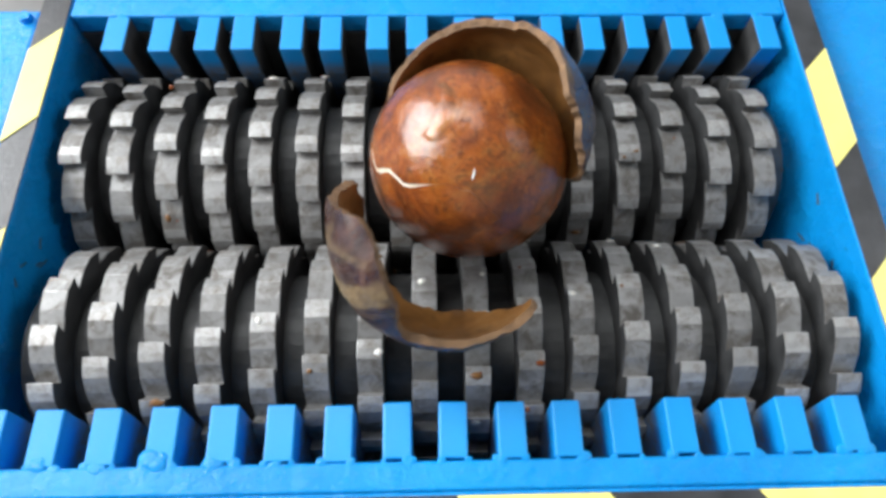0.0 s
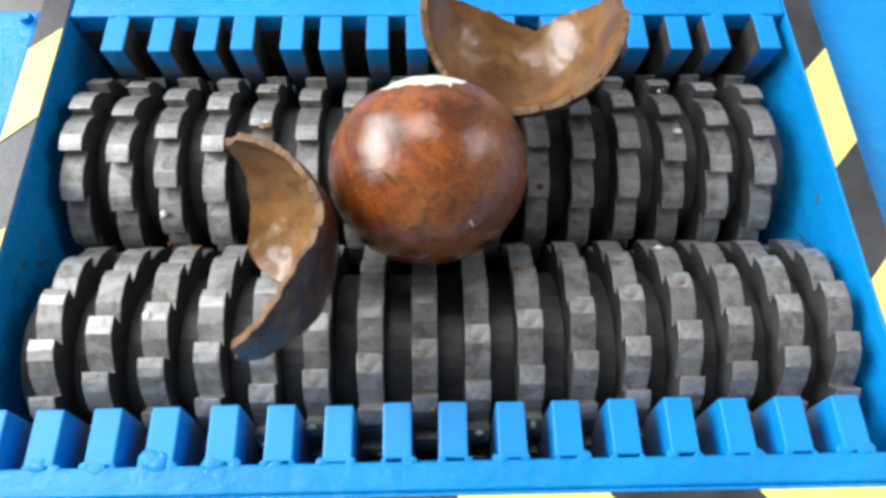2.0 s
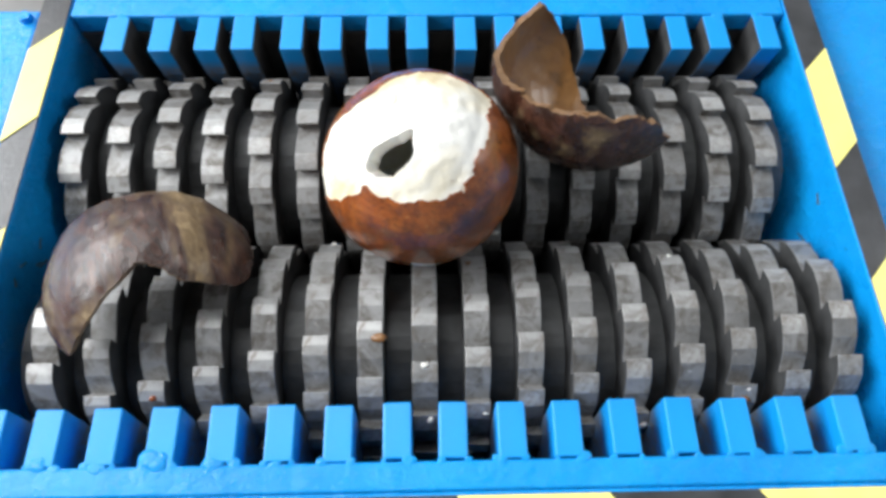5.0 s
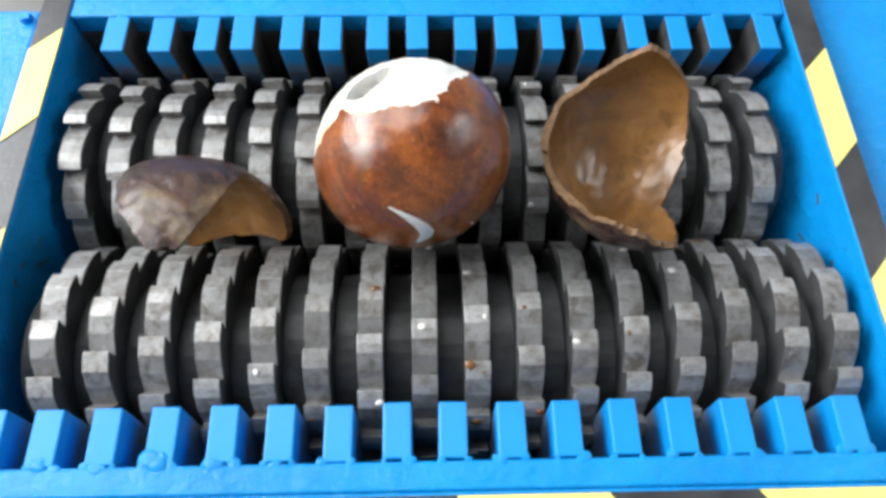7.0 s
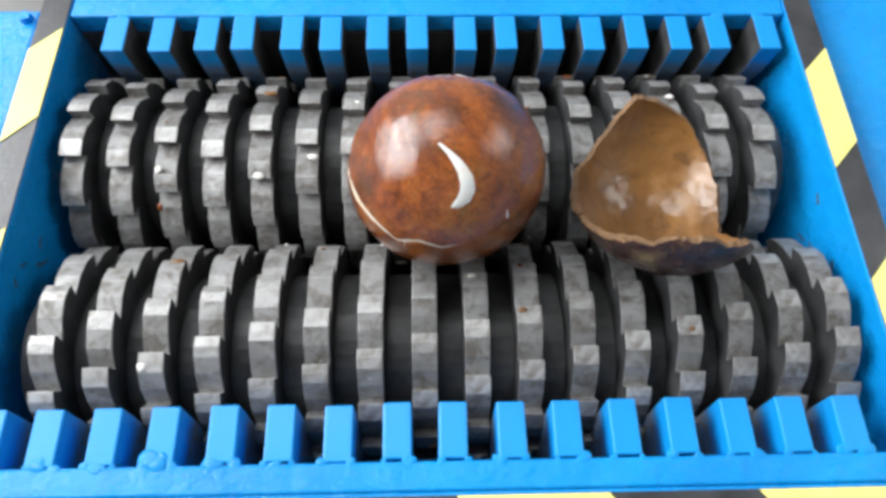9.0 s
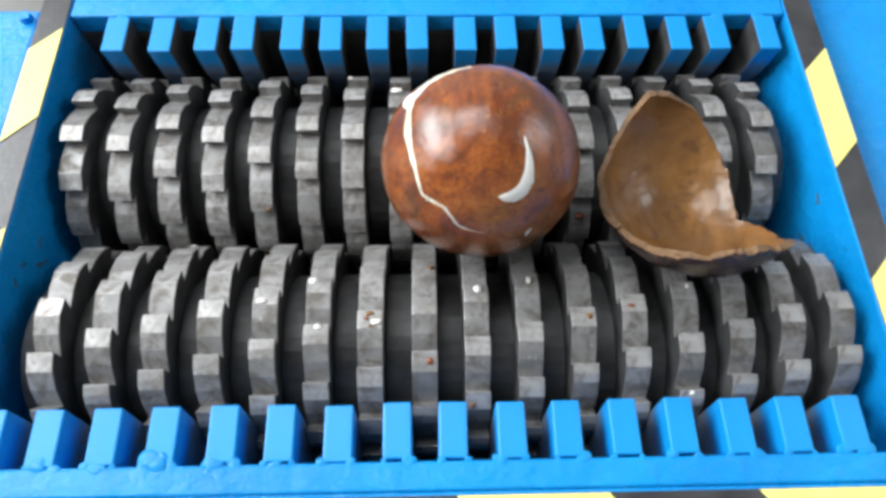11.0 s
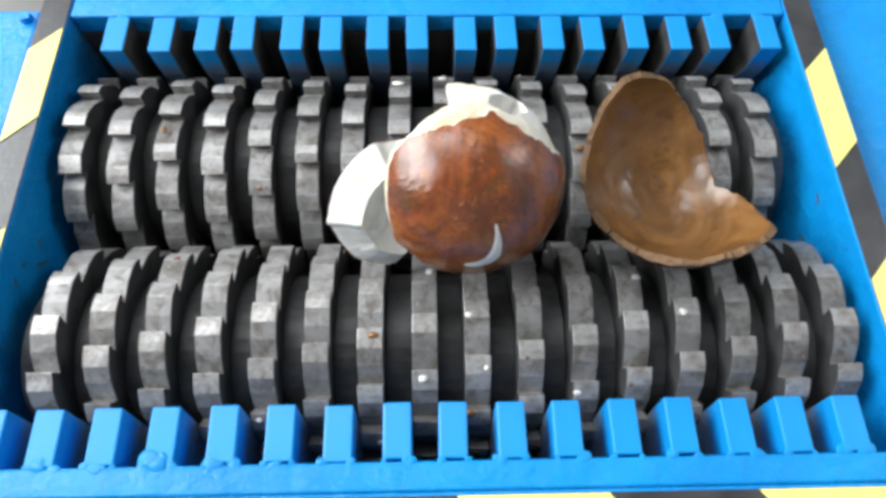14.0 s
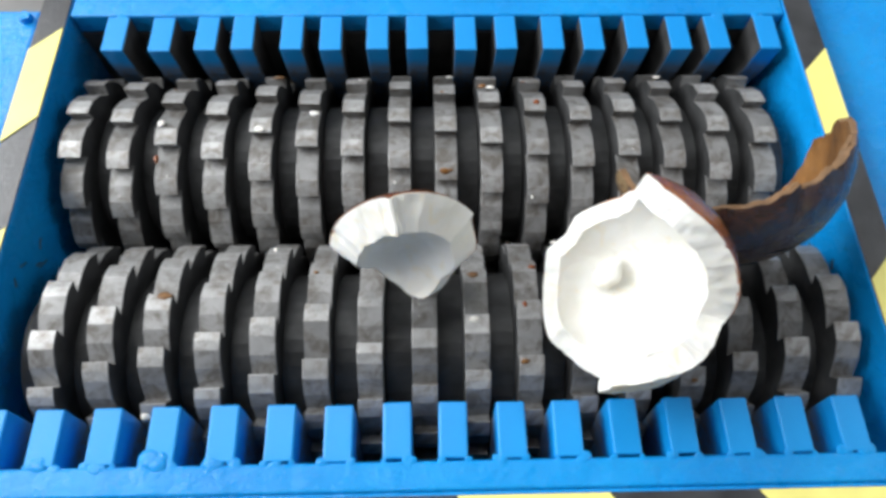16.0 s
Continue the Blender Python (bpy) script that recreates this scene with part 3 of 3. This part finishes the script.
FRONT_OUTLINE = outline((0.05, 0.30, -0.95), (1.06, 1.14, 1.27, 1.41, 1.39, 1.22, 1.07, 0.98, 0.91, 0.87, 0.92, 1.08, 1.22, 1.36, 1.48, 1.63, 1.53, 0.74, 0.41, 0.39, 0.42, 0.50, 0.63, 0.73, 0.90, 1.02, 1.02, 1.01))
REAR_OUTLINE = outline((-0.30, -0.35, -0.88), (1.26, 1.34, 1.51, 1.75, 1.70, 1.53, 1.33, 1.09, 0.89, 0.76, 0.66, 0.60, 0.59, 0.76, 0.96, 1.13, 1.43, 1.48, 1.58, 1.58, 1.48, 1.39, 1.30, 1.24, 1.23, 1.20, 1.21, 1.24))


def front_keep(p):
    return FRONT_OUTLINE(p) + 0.035 * rough(p, 7, 2) + 0.012 * rough(p, 24, 8, 2)


def rear_keep(p):
    return REAR_OUTLINE(p) + 0.04 * rough(p, 6, 3) + 0.014 * rough(p, 22, 9, 2)


front_shard = shell_piece("shell_fragment", front_keep, "broken half of a brown coconut shell, hairy outside", 2)
rear_shard = shell_piece("shell_fragment", rear_keep, "broken brown coconut shell dish with a jagged edge", 6)


# ---- paths of what moves ----
REST_ROWS = [
    (0, pose(0.0240, 0.1188, 0.0317, -32.8, -15.3, -41.0)),
    (0.5, pose(0.0205, 0.1201, 0.0324, -29.5, -15.2, -42.1)),
    (1, pose(0.0160, 0.1180, 0.0313, -29.6, -9.9, -34.7)),
    (1.5, pose(0.0091, 0.1163, 0.0303, -16.7, -8.1, -23.2)),
    (2, pose(0.0032, 0.1148, 0.0295, 1.3, -13.7, -7.9)),
    (2.5, pose(0.0001, 0.1103, 0.0279, 6.8, -5.3, -6.5)),
    (3, pose(-0.0007, 0.1054, 0.0310, 6.5, -1.2, -7.4)),
    (3.5, pose(-0.0004, 0.1070, 0.0301, 26.3, -1.5, 0.9)),
    (4, pose(-0.0010, 0.1123, 0.0280, 49.6, 6.3, 7.6)),
    (6.5, pose(-0.0012, 0.1203, 0.0324, 77.6, -6.3, -10.8)),
    (7, pose(-0.0050, 0.1229, 0.0337, 30.2, -7.8, -0.4)),
    (7.5, pose(-0.0057, 0.1200, 0.0323, 7.9, -4.1, 0.1)),
    (8, pose(-0.0022, 0.1115, 0.0275, 0.2, -5.3, 5.2)),
    (8.5, pose(0.0028, 0.1112, 0.0274, -0.4, -3.7, 2.6)),
    (9, pose(0.0127, 0.1147, 0.0294, -12.5, 3.9, -5.3)),
    (11.5, pose(0.0306, 0.1182, 0.0314, -25.8, 34.2, -31.6)),
    (12, pose(0.0291, 0.1161, 0.0302, -18.5, 33.1, -26.4)),
    (12.5, pose(0.0264, 0.1133, 0.0286, -16.0, 36.2, -32.0)),
    (13, pose(0.0204, 0.1066, 0.0303, 4.3, 38.8, -17.1)),
    (13.3, pose(0.0198, 0.1066, 0.0303, 4.3, 38.8, -17.1)),
    (13.6, pose(0.0238, 0.1240, -0.0120, 11.9, 40.4, -12.6)),
    (14, pose(0.0238, 0.1180, -0.0750, 22.3, 41.7, -6.0)),
    (14.6, pose(0.0238, 0.1090, -0.1180, 30.3, 42.0, -0.9)),
    (16, pose(0.0238, 0.1090, -0.1180, 30.3, 42.0, -0.9)),
]
LARGE_HALF_ROWS = [
    (0, pose(0.0240, 0.1188, 0.0317, -32.8, -15.3, -41.0)),
    (0.5, pose(0.0205, 0.1201, 0.0324, -29.5, -15.2, -42.1)),
    (1, pose(0.0160, 0.1180, 0.0313, -29.6, -9.9, -34.7)),
    (1.5, pose(0.0091, 0.1163, 0.0303, -16.7, -8.1, -23.2)),
    (2, pose(0.0032, 0.1148, 0.0295, 1.3, -13.7, -7.9)),
    (2.5, pose(0.0001, 0.1103, 0.0279, 6.8, -5.3, -6.5)),
    (3, pose(-0.0007, 0.1054, 0.0310, 6.5, -1.2, -7.4)),
    (3.5, pose(-0.0004, 0.1070, 0.0301, 26.3, -1.5, 0.9)),
    (4, pose(-0.0010, 0.1123, 0.0280, 49.6, 6.3, 7.6)),
    (6.5, pose(-0.0012, 0.1203, 0.0324, 77.6, -6.3, -10.8)),
    (7, pose(-0.0050, 0.1229, 0.0337, 30.2, -7.8, -0.4)),
    (7.5, pose(-0.0057, 0.1200, 0.0323, 7.9, -4.1, 0.1)),
    (8, pose(-0.0022, 0.1115, 0.0275, 0.2, -5.3, 5.2)),
    (8.5, pose(0.0028, 0.1112, 0.0274, -0.4, -3.7, 2.6)),
    (9, pose(0.0127, 0.1147, 0.0294, -12.5, 3.9, -5.3)),
    (11.5, pose(0.0306, 0.1182, 0.0314, -25.8, 34.2, -31.6)),
    (12, pose(0.0291, 0.1161, 0.0302, -18.5, 33.1, -26.4)),
    (12.5, pose(0.0264, 0.1133, 0.0286, -16.0, 36.2, -32.0)),
    (13, pose(0.0204, 0.1066, 0.0303, 4.3, 38.8, -17.1)),
    (13.3, pose(0.0198, 0.1066, 0.0303, 4.3, 38.8, -17.1)),
    (13.5, pose(0.0204, 0.1117, 0.0303, 35.3, 40.3, -1.5)),
    (14, pose(0.0215, 0.1086, 0.0313, 17.9, 43.6, -10.0)),
    (14.5, pose(0.0482, 0.0930, 0.0352, 25.4, 44.4, -16.6)),
    (15, pose(0.0722, 0.0751, 0.0337, 65.5, 29.2, 8.8)),
    (15.2, pose(0.0739, 0.0634, 0.0522, 80.4, 23.7, 8.7)),
    (15.5, pose(0.0773, 0.0502, 0.0481, 134.2, -22.6, 64.1)),
    (16, pose(0.0851, 0.0411, 0.0543, 141.4, -46.2, 39.7)),
]
SMALL_HALF_ROWS = [
    (0, pose(0.0240, 0.1188, 0.0317, -32.8, -15.3, -41.0)),
    (0.5, pose(0.0205, 0.1201, 0.0324, -29.5, -15.2, -42.1)),
    (1, pose(0.0160, 0.1180, 0.0313, -29.6, -9.9, -34.7)),
    (1.5, pose(0.0091, 0.1163, 0.0303, -16.7, -8.1, -23.2)),
    (2, pose(0.0032, 0.1148, 0.0295, 1.3, -13.7, -7.9)),
    (2.5, pose(0.0001, 0.1103, 0.0279, 6.8, -5.3, -6.5)),
    (3, pose(-0.0007, 0.1054, 0.0310, 6.5, -1.2, -7.4)),
    (3.5, pose(-0.0004, 0.1070, 0.0301, 26.3, -1.5, 0.9)),
    (4, pose(-0.0010, 0.1123, 0.0280, 49.6, 6.3, 7.6)),
    (6.5, pose(-0.0012, 0.1203, 0.0324, 77.6, -6.3, -10.8)),
    (7, pose(-0.0050, 0.1229, 0.0337, 30.2, -7.8, -0.4)),
    (7.5, pose(-0.0057, 0.1200, 0.0323, 7.9, -4.1, 0.1)),
    (8, pose(-0.0022, 0.1115, 0.0275, 0.2, -5.3, 5.2)),
    (8.5, pose(0.0028, 0.1112, 0.0274, -0.4, -3.7, 2.6)),
    (9, pose(0.0127, 0.1147, 0.0294, -12.5, 3.9, -5.3)),
    (11.5, pose(0.0306, 0.1182, 0.0314, -25.8, 34.2, -31.6)),
    (12, pose(0.0291, 0.1161, 0.0302, -18.5, 33.1, -26.4)),
    (12.5, pose(0.0264, 0.1133, 0.0286, -16.0, 36.2, -32.0)),
    (13, pose(0.0204, 0.1066, 0.0303, 4.3, 38.8, -17.1)),
    (13.3, pose(0.0198, 0.1066, 0.0303, 4.3, 38.8, -17.1)),
    (13.5, pose(0.0100, 0.0881, 0.0366, -0.4, 23.3, -51.4)),
    (14, pose(0.0021, 0.0729, 0.0418, 3.1, 10.5, -76.3)),
    (14.5, pose(0.0026, 0.0588, 0.0473, -14.8, 23.5, -99.4)),
    (15, pose(0.0071, 0.0451, 0.0424, -35.4, 13.6, -126.0)),
    (15.5, pose(0.0104, 0.0501, 0.0414, -25.8, 19.8, -121.8)),
    (16, pose(-0.0065, 0.0371, 0.0434, -56.6, -6.0, -131.4)),
]
FLAKE_ROWS = [
    (0, pose(0.0240, 0.1188, 0.0317, -32.8, -15.3, -41.0)),
    (0.5, pose(0.0205, 0.1201, 0.0324, -29.5, -15.2, -42.1)),
    (1, pose(0.0160, 0.1180, 0.0313, -29.6, -9.9, -34.7)),
    (1.5, pose(0.0091, 0.1163, 0.0303, -16.7, -8.1, -23.2)),
    (2, pose(0.0032, 0.1148, 0.0295, 1.3, -13.7, -7.9)),
    (2.5, pose(0.0001, 0.1103, 0.0279, 6.8, -5.3, -6.5)),
    (3, pose(-0.0007, 0.1054, 0.0310, 6.5, -1.2, -7.4)),
    (3.5, pose(-0.0004, 0.1070, 0.0301, 26.3, -1.5, 0.9)),
    (4, pose(-0.0010, 0.1123, 0.0280, 49.6, 6.3, 7.6)),
    (4.6, pose(-0.0010, 0.1123, 0.0280, 49.6, 6.3, 7.6)),
    (4.85, pose(0.0074, 0.1254, 0.0444, 74.7, 7.1, 9.4)),
    (5.1, pose(0.0034, 0.1206, 0.0197, 110.0, 6.7, 12.1)),
    (5.4, pose(0.0034, 0.0803, -0.1219, 160.0, 3.7, 14.5)),
    (16, pose(0.0034, 0.0803, -0.1219, 160.0, 3.7, 14.5)),
]
SHARD_REAR_ROWS = [
    (0, pose(0.0278, 0.1200, 0.0575, 140.5, -65.1, -63.5)),
    (0.5, pose(0.0260, 0.1306, 0.0562, 141.9, -65.6, -59.8)),
    (1, pose(0.0266, 0.1576, 0.0549, 96.0, -71.8, -21.9)),
    (1.5, pose(0.0413, 0.1951, 0.0649, 10.4, -23.4, 37.6)),
    (2, pose(0.0550, 0.1923, 0.0625, 17.4, -21.5, 36.2)),
    (2.5, pose(0.0614, 0.1941, 0.0541, 19.7, -15.7, 38.1)),
    (3, pose(0.0666, 0.1887, 0.0546, 16.3, -7.1, 40.1)),
    (3.5, pose(0.0703, 0.1949, 0.0504, 2.4, -4.2, 33.6)),
    (4, pose(0.0785, 0.1956, 0.0485, -10.9, -6.3, 19.0)),
    (6.5, pose(0.1121, 0.1157, 0.0466, -15.0, -3.7, -58.3)),
    (7, pose(0.1165, 0.1197, 0.0471, 15.3, -11.4, -60.0)),
    (7.5, pose(0.1106, 0.1107, 0.0365, 43.1, -18.3, -70.7)),
    (8, pose(0.1077, 0.1060, 0.0427, 41.0, -42.4, -66.7)),
    (8.5, pose(0.1171, 0.1090, 0.0439, 19.3, -48.2, -53.2)),
    (9, pose(0.1291, 0.1083, 0.0426, 9.4, -36.4, -41.7)),
    (11.5, pose(0.1454, 0.1079, 0.0410, 13.0, -28.0, -28.2)),
    (12.5, pose(0.1354, 0.1125, 0.0424, 15.2, -38.8, -24.0)),
    (13, pose(0.1347, 0.1108, 0.0435, 26.9, -31.8, -32.0)),
    (13.5, pose(0.1344, 0.1094, 0.0434, 26.6, -25.6, -30.7)),
    (14, pose(0.1363, 0.1120, 0.0421, 27.5, -20.1, -25.9)),
    (14.5, pose(0.1522, 0.1146, 0.0427, 17.1, -11.1, -12.1)),
    (15, pose(0.1695, 0.1148, 0.0366, -4.5, -10.3, 12.6)),
    (15.5, pose(0.1551, 0.1095, 0.0516, -25.2, -4.2, 34.5)),
    (16, pose(0.1531, 0.1106, 0.0493, -34.8, 9.7, 45.8)),
]
SHARD_FRONT_ROWS = [
    (0, pose(0.0110, 0.0684, 0.0541, -99.2, 31.8, -39.1)),
    (0.5, pose(-0.0087, 0.0401, 0.0546, -13.0, 34.8, -10.4)),
    (1, pose(-0.0405, 0.0333, 0.0579, 29.2, -1.7, -6.3)),
    (1.5, pose(-0.0636, 0.0481, 0.0451, 24.0, -14.0, -12.5)),
    (2, pose(-0.0943, 0.0624, 0.0500, 40.3, -20.4, -61.3)),
    (2.5, pose(-0.1087, 0.0875, 0.0213, 61.5, -10.5, -100.0)),
    (3, pose(-0.1273, 0.1249, 0.0117, 69.3, 2.8, -111.7)),
    (3.5, pose(-0.1410, 0.1009, -0.0088, 126.0, -49.8, -122.3)),
    (4, pose(-0.1433, 0.0622, -0.0056, 172.8, -22.1, -162.0)),
    (6.5, pose(-0.1395, 0.0673, -0.0199, 169.1, -53.1, -124.2)),
    (7, pose(-0.1232, 0.0780, 0.0019, -170.3, -76.0, -138.6)),
    (7.5, pose(-0.1120, 0.1688, 0.0070, -171.4, -37.0, -99.3)),
    (8, pose(-0.1363, 0.2405, 0.0356, -129.1, -9.5, -100.3)),
    (8.3, pose(-0.1650, 0.3600, 0.0600, -129.1, -9.5, -100.3)),
    (8.7, pose(-0.2000, 0.6000, -0.8430, -129.1, -9.5, -100.3)),
    (16, pose(-0.2000, 0.6000, -0.8430, -129.1, -9.5, -100.3)),
]
FRONT_SHAFT_ROWS = [
    (0, pose(0, 0.045, -0.068, 599.7)),
    (0.5, pose(0, 0.045, -0.068, 577.4)),
    (1, pose(0, 0.045, -0.068, 551.7)),
    (1.5, pose(0, 0.045, -0.068, 529.3)),
    (2, pose(0, 0.045, -0.068, 503.6)),
    (2.5, pose(0, 0.045, -0.068, 481.0)),
    (3, pose(0, 0.045, -0.068, 455.2)),
    (3.5, pose(0, 0.045, -0.068, 433.0)),
    (4, pose(0, 0.045, -0.068, 407.3)),
    (4.5, pose(0, 0.045, -0.068, 383.6)),
    (5, pose(0, 0.045, -0.068, 359.9)),
    (5.5, pose(0, 0.045, -0.068, 336.2)),
    (6, pose(0, 0.045, -0.068, 312.5)),
    (6.5, pose(0, 0.045, -0.068, 288.7)),
    (7, pose(0, 0.045, -0.068, 263.0)),
    (7.5, pose(0, 0.045, -0.068, 240.8)),
    (8, pose(0, 0.045, -0.068, 215.1)),
    (8.5, pose(0, 0.045, -0.068, 192.5)),
    (9, pose(0, 0.045, -0.068, 167.0)),
    (9.5, pose(0, 0.045, -0.068, 143.3)),
    (10, pose(0, 0.045, -0.068, 119.6)),
    (10.5, pose(0, 0.045, -0.068, 95.9)),
    (11, pose(0, 0.045, -0.068, 72.2)),
    (11.5, pose(0, 0.045, -0.068, 48.5)),
    (12, pose(0, 0.045, -0.068, 22.8)),
    (12.5, pose(0, 0.045, -0.068, 0.0)),
    (13, pose(0, 0.045, -0.068, -25.7)),
    (13.5, pose(0, 0.045, -0.068, -48.0)),
    (14, pose(0, 0.045, -0.068, -73.7)),
    (14.5, pose(0, 0.045, -0.068, -95.9)),
    (15, pose(0, 0.045, -0.068, -121.6)),
    (15.5, pose(0, 0.045, -0.068, -143.9)),
    (16, pose(0, 0.045, -0.068, -169.6)),
]
REAR_SHAFT_ROWS = [
    (0, pose(0, 0.173, -0.072, -601.0)),
    (0.5, pose(0, 0.173, -0.072, -578.8)),
    (1, pose(0, 0.173, -0.072, -553.0)),
    (1.5, pose(0, 0.173, -0.072, -530.3)),
    (2, pose(0, 0.173, -0.072, -504.6)),
    (2.5, pose(0, 0.173, -0.072, -481.9)),
    (3, pose(0, 0.173, -0.072, -456.2)),
    (3.5, pose(0, 0.173, -0.072, -433.5)),
    (4, pose(0, 0.173, -0.072, -407.5)),
    (4.5, pose(0, 0.173, -0.072, -383.8)),
    (5, pose(0, 0.173, -0.072, -360.1)),
    (5.5, pose(0, 0.173, -0.072, -336.4)),
    (6, pose(0, 0.173, -0.072, -312.6)),
    (6.5, pose(0, 0.173, -0.072, -288.9)),
    (7, pose(0, 0.173, -0.072, -263.5)),
    (7.5, pose(0, 0.173, -0.072, -241.5)),
    (8, pose(0, 0.173, -0.072, -216.4)),
    (8.5, pose(0, 0.173, -0.072, -193.6)),
    (9, pose(0, 0.173, -0.072, -167.9)),
    (9.5, pose(0, 0.173, -0.072, -144.2)),
    (10, pose(0, 0.173, -0.072, -120.4)),
    (10.5, pose(0, 0.173, -0.072, -96.6)),
    (11, pose(0, 0.173, -0.072, -72.9)),
    (11.5, pose(0, 0.173, -0.072, -49.1)),
    (12, pose(0, 0.173, -0.072, -23.7)),
    (12.5, pose(0, 0.173, -0.072, 0.0)),
    (13, pose(0, 0.173, -0.072, 25.4)),
    (13.5, pose(0, 0.173, -0.072, 47.4)),
    (14, pose(0, 0.173, -0.072, 72.5)),
    (14.5, pose(0, 0.173, -0.072, 94.5)),
    (15, pose(0, 0.173, -0.072, 120.2)),
    (15.5, pose(0, 0.173, -0.072, 142.4)),
    (16, pose(0, 0.173, -0.072, 167.5)),
]


def motions():
    walk(front_shaft, FRONT_SHAFT_ROWS)
    walk(rear_shaft, REAR_SHAFT_ROWS)
    walk(large_half, LARGE_HALF_ROWS)
    walk(small_half, SMALL_HALF_ROWS)
    walk(rest_piece, REST_ROWS)
    walk(flake, FLAKE_ROWS)
    walk(rear_shard, SHARD_REAR_ROWS)
    walk(front_shard, SHARD_FRONT_ROWS)


motions()
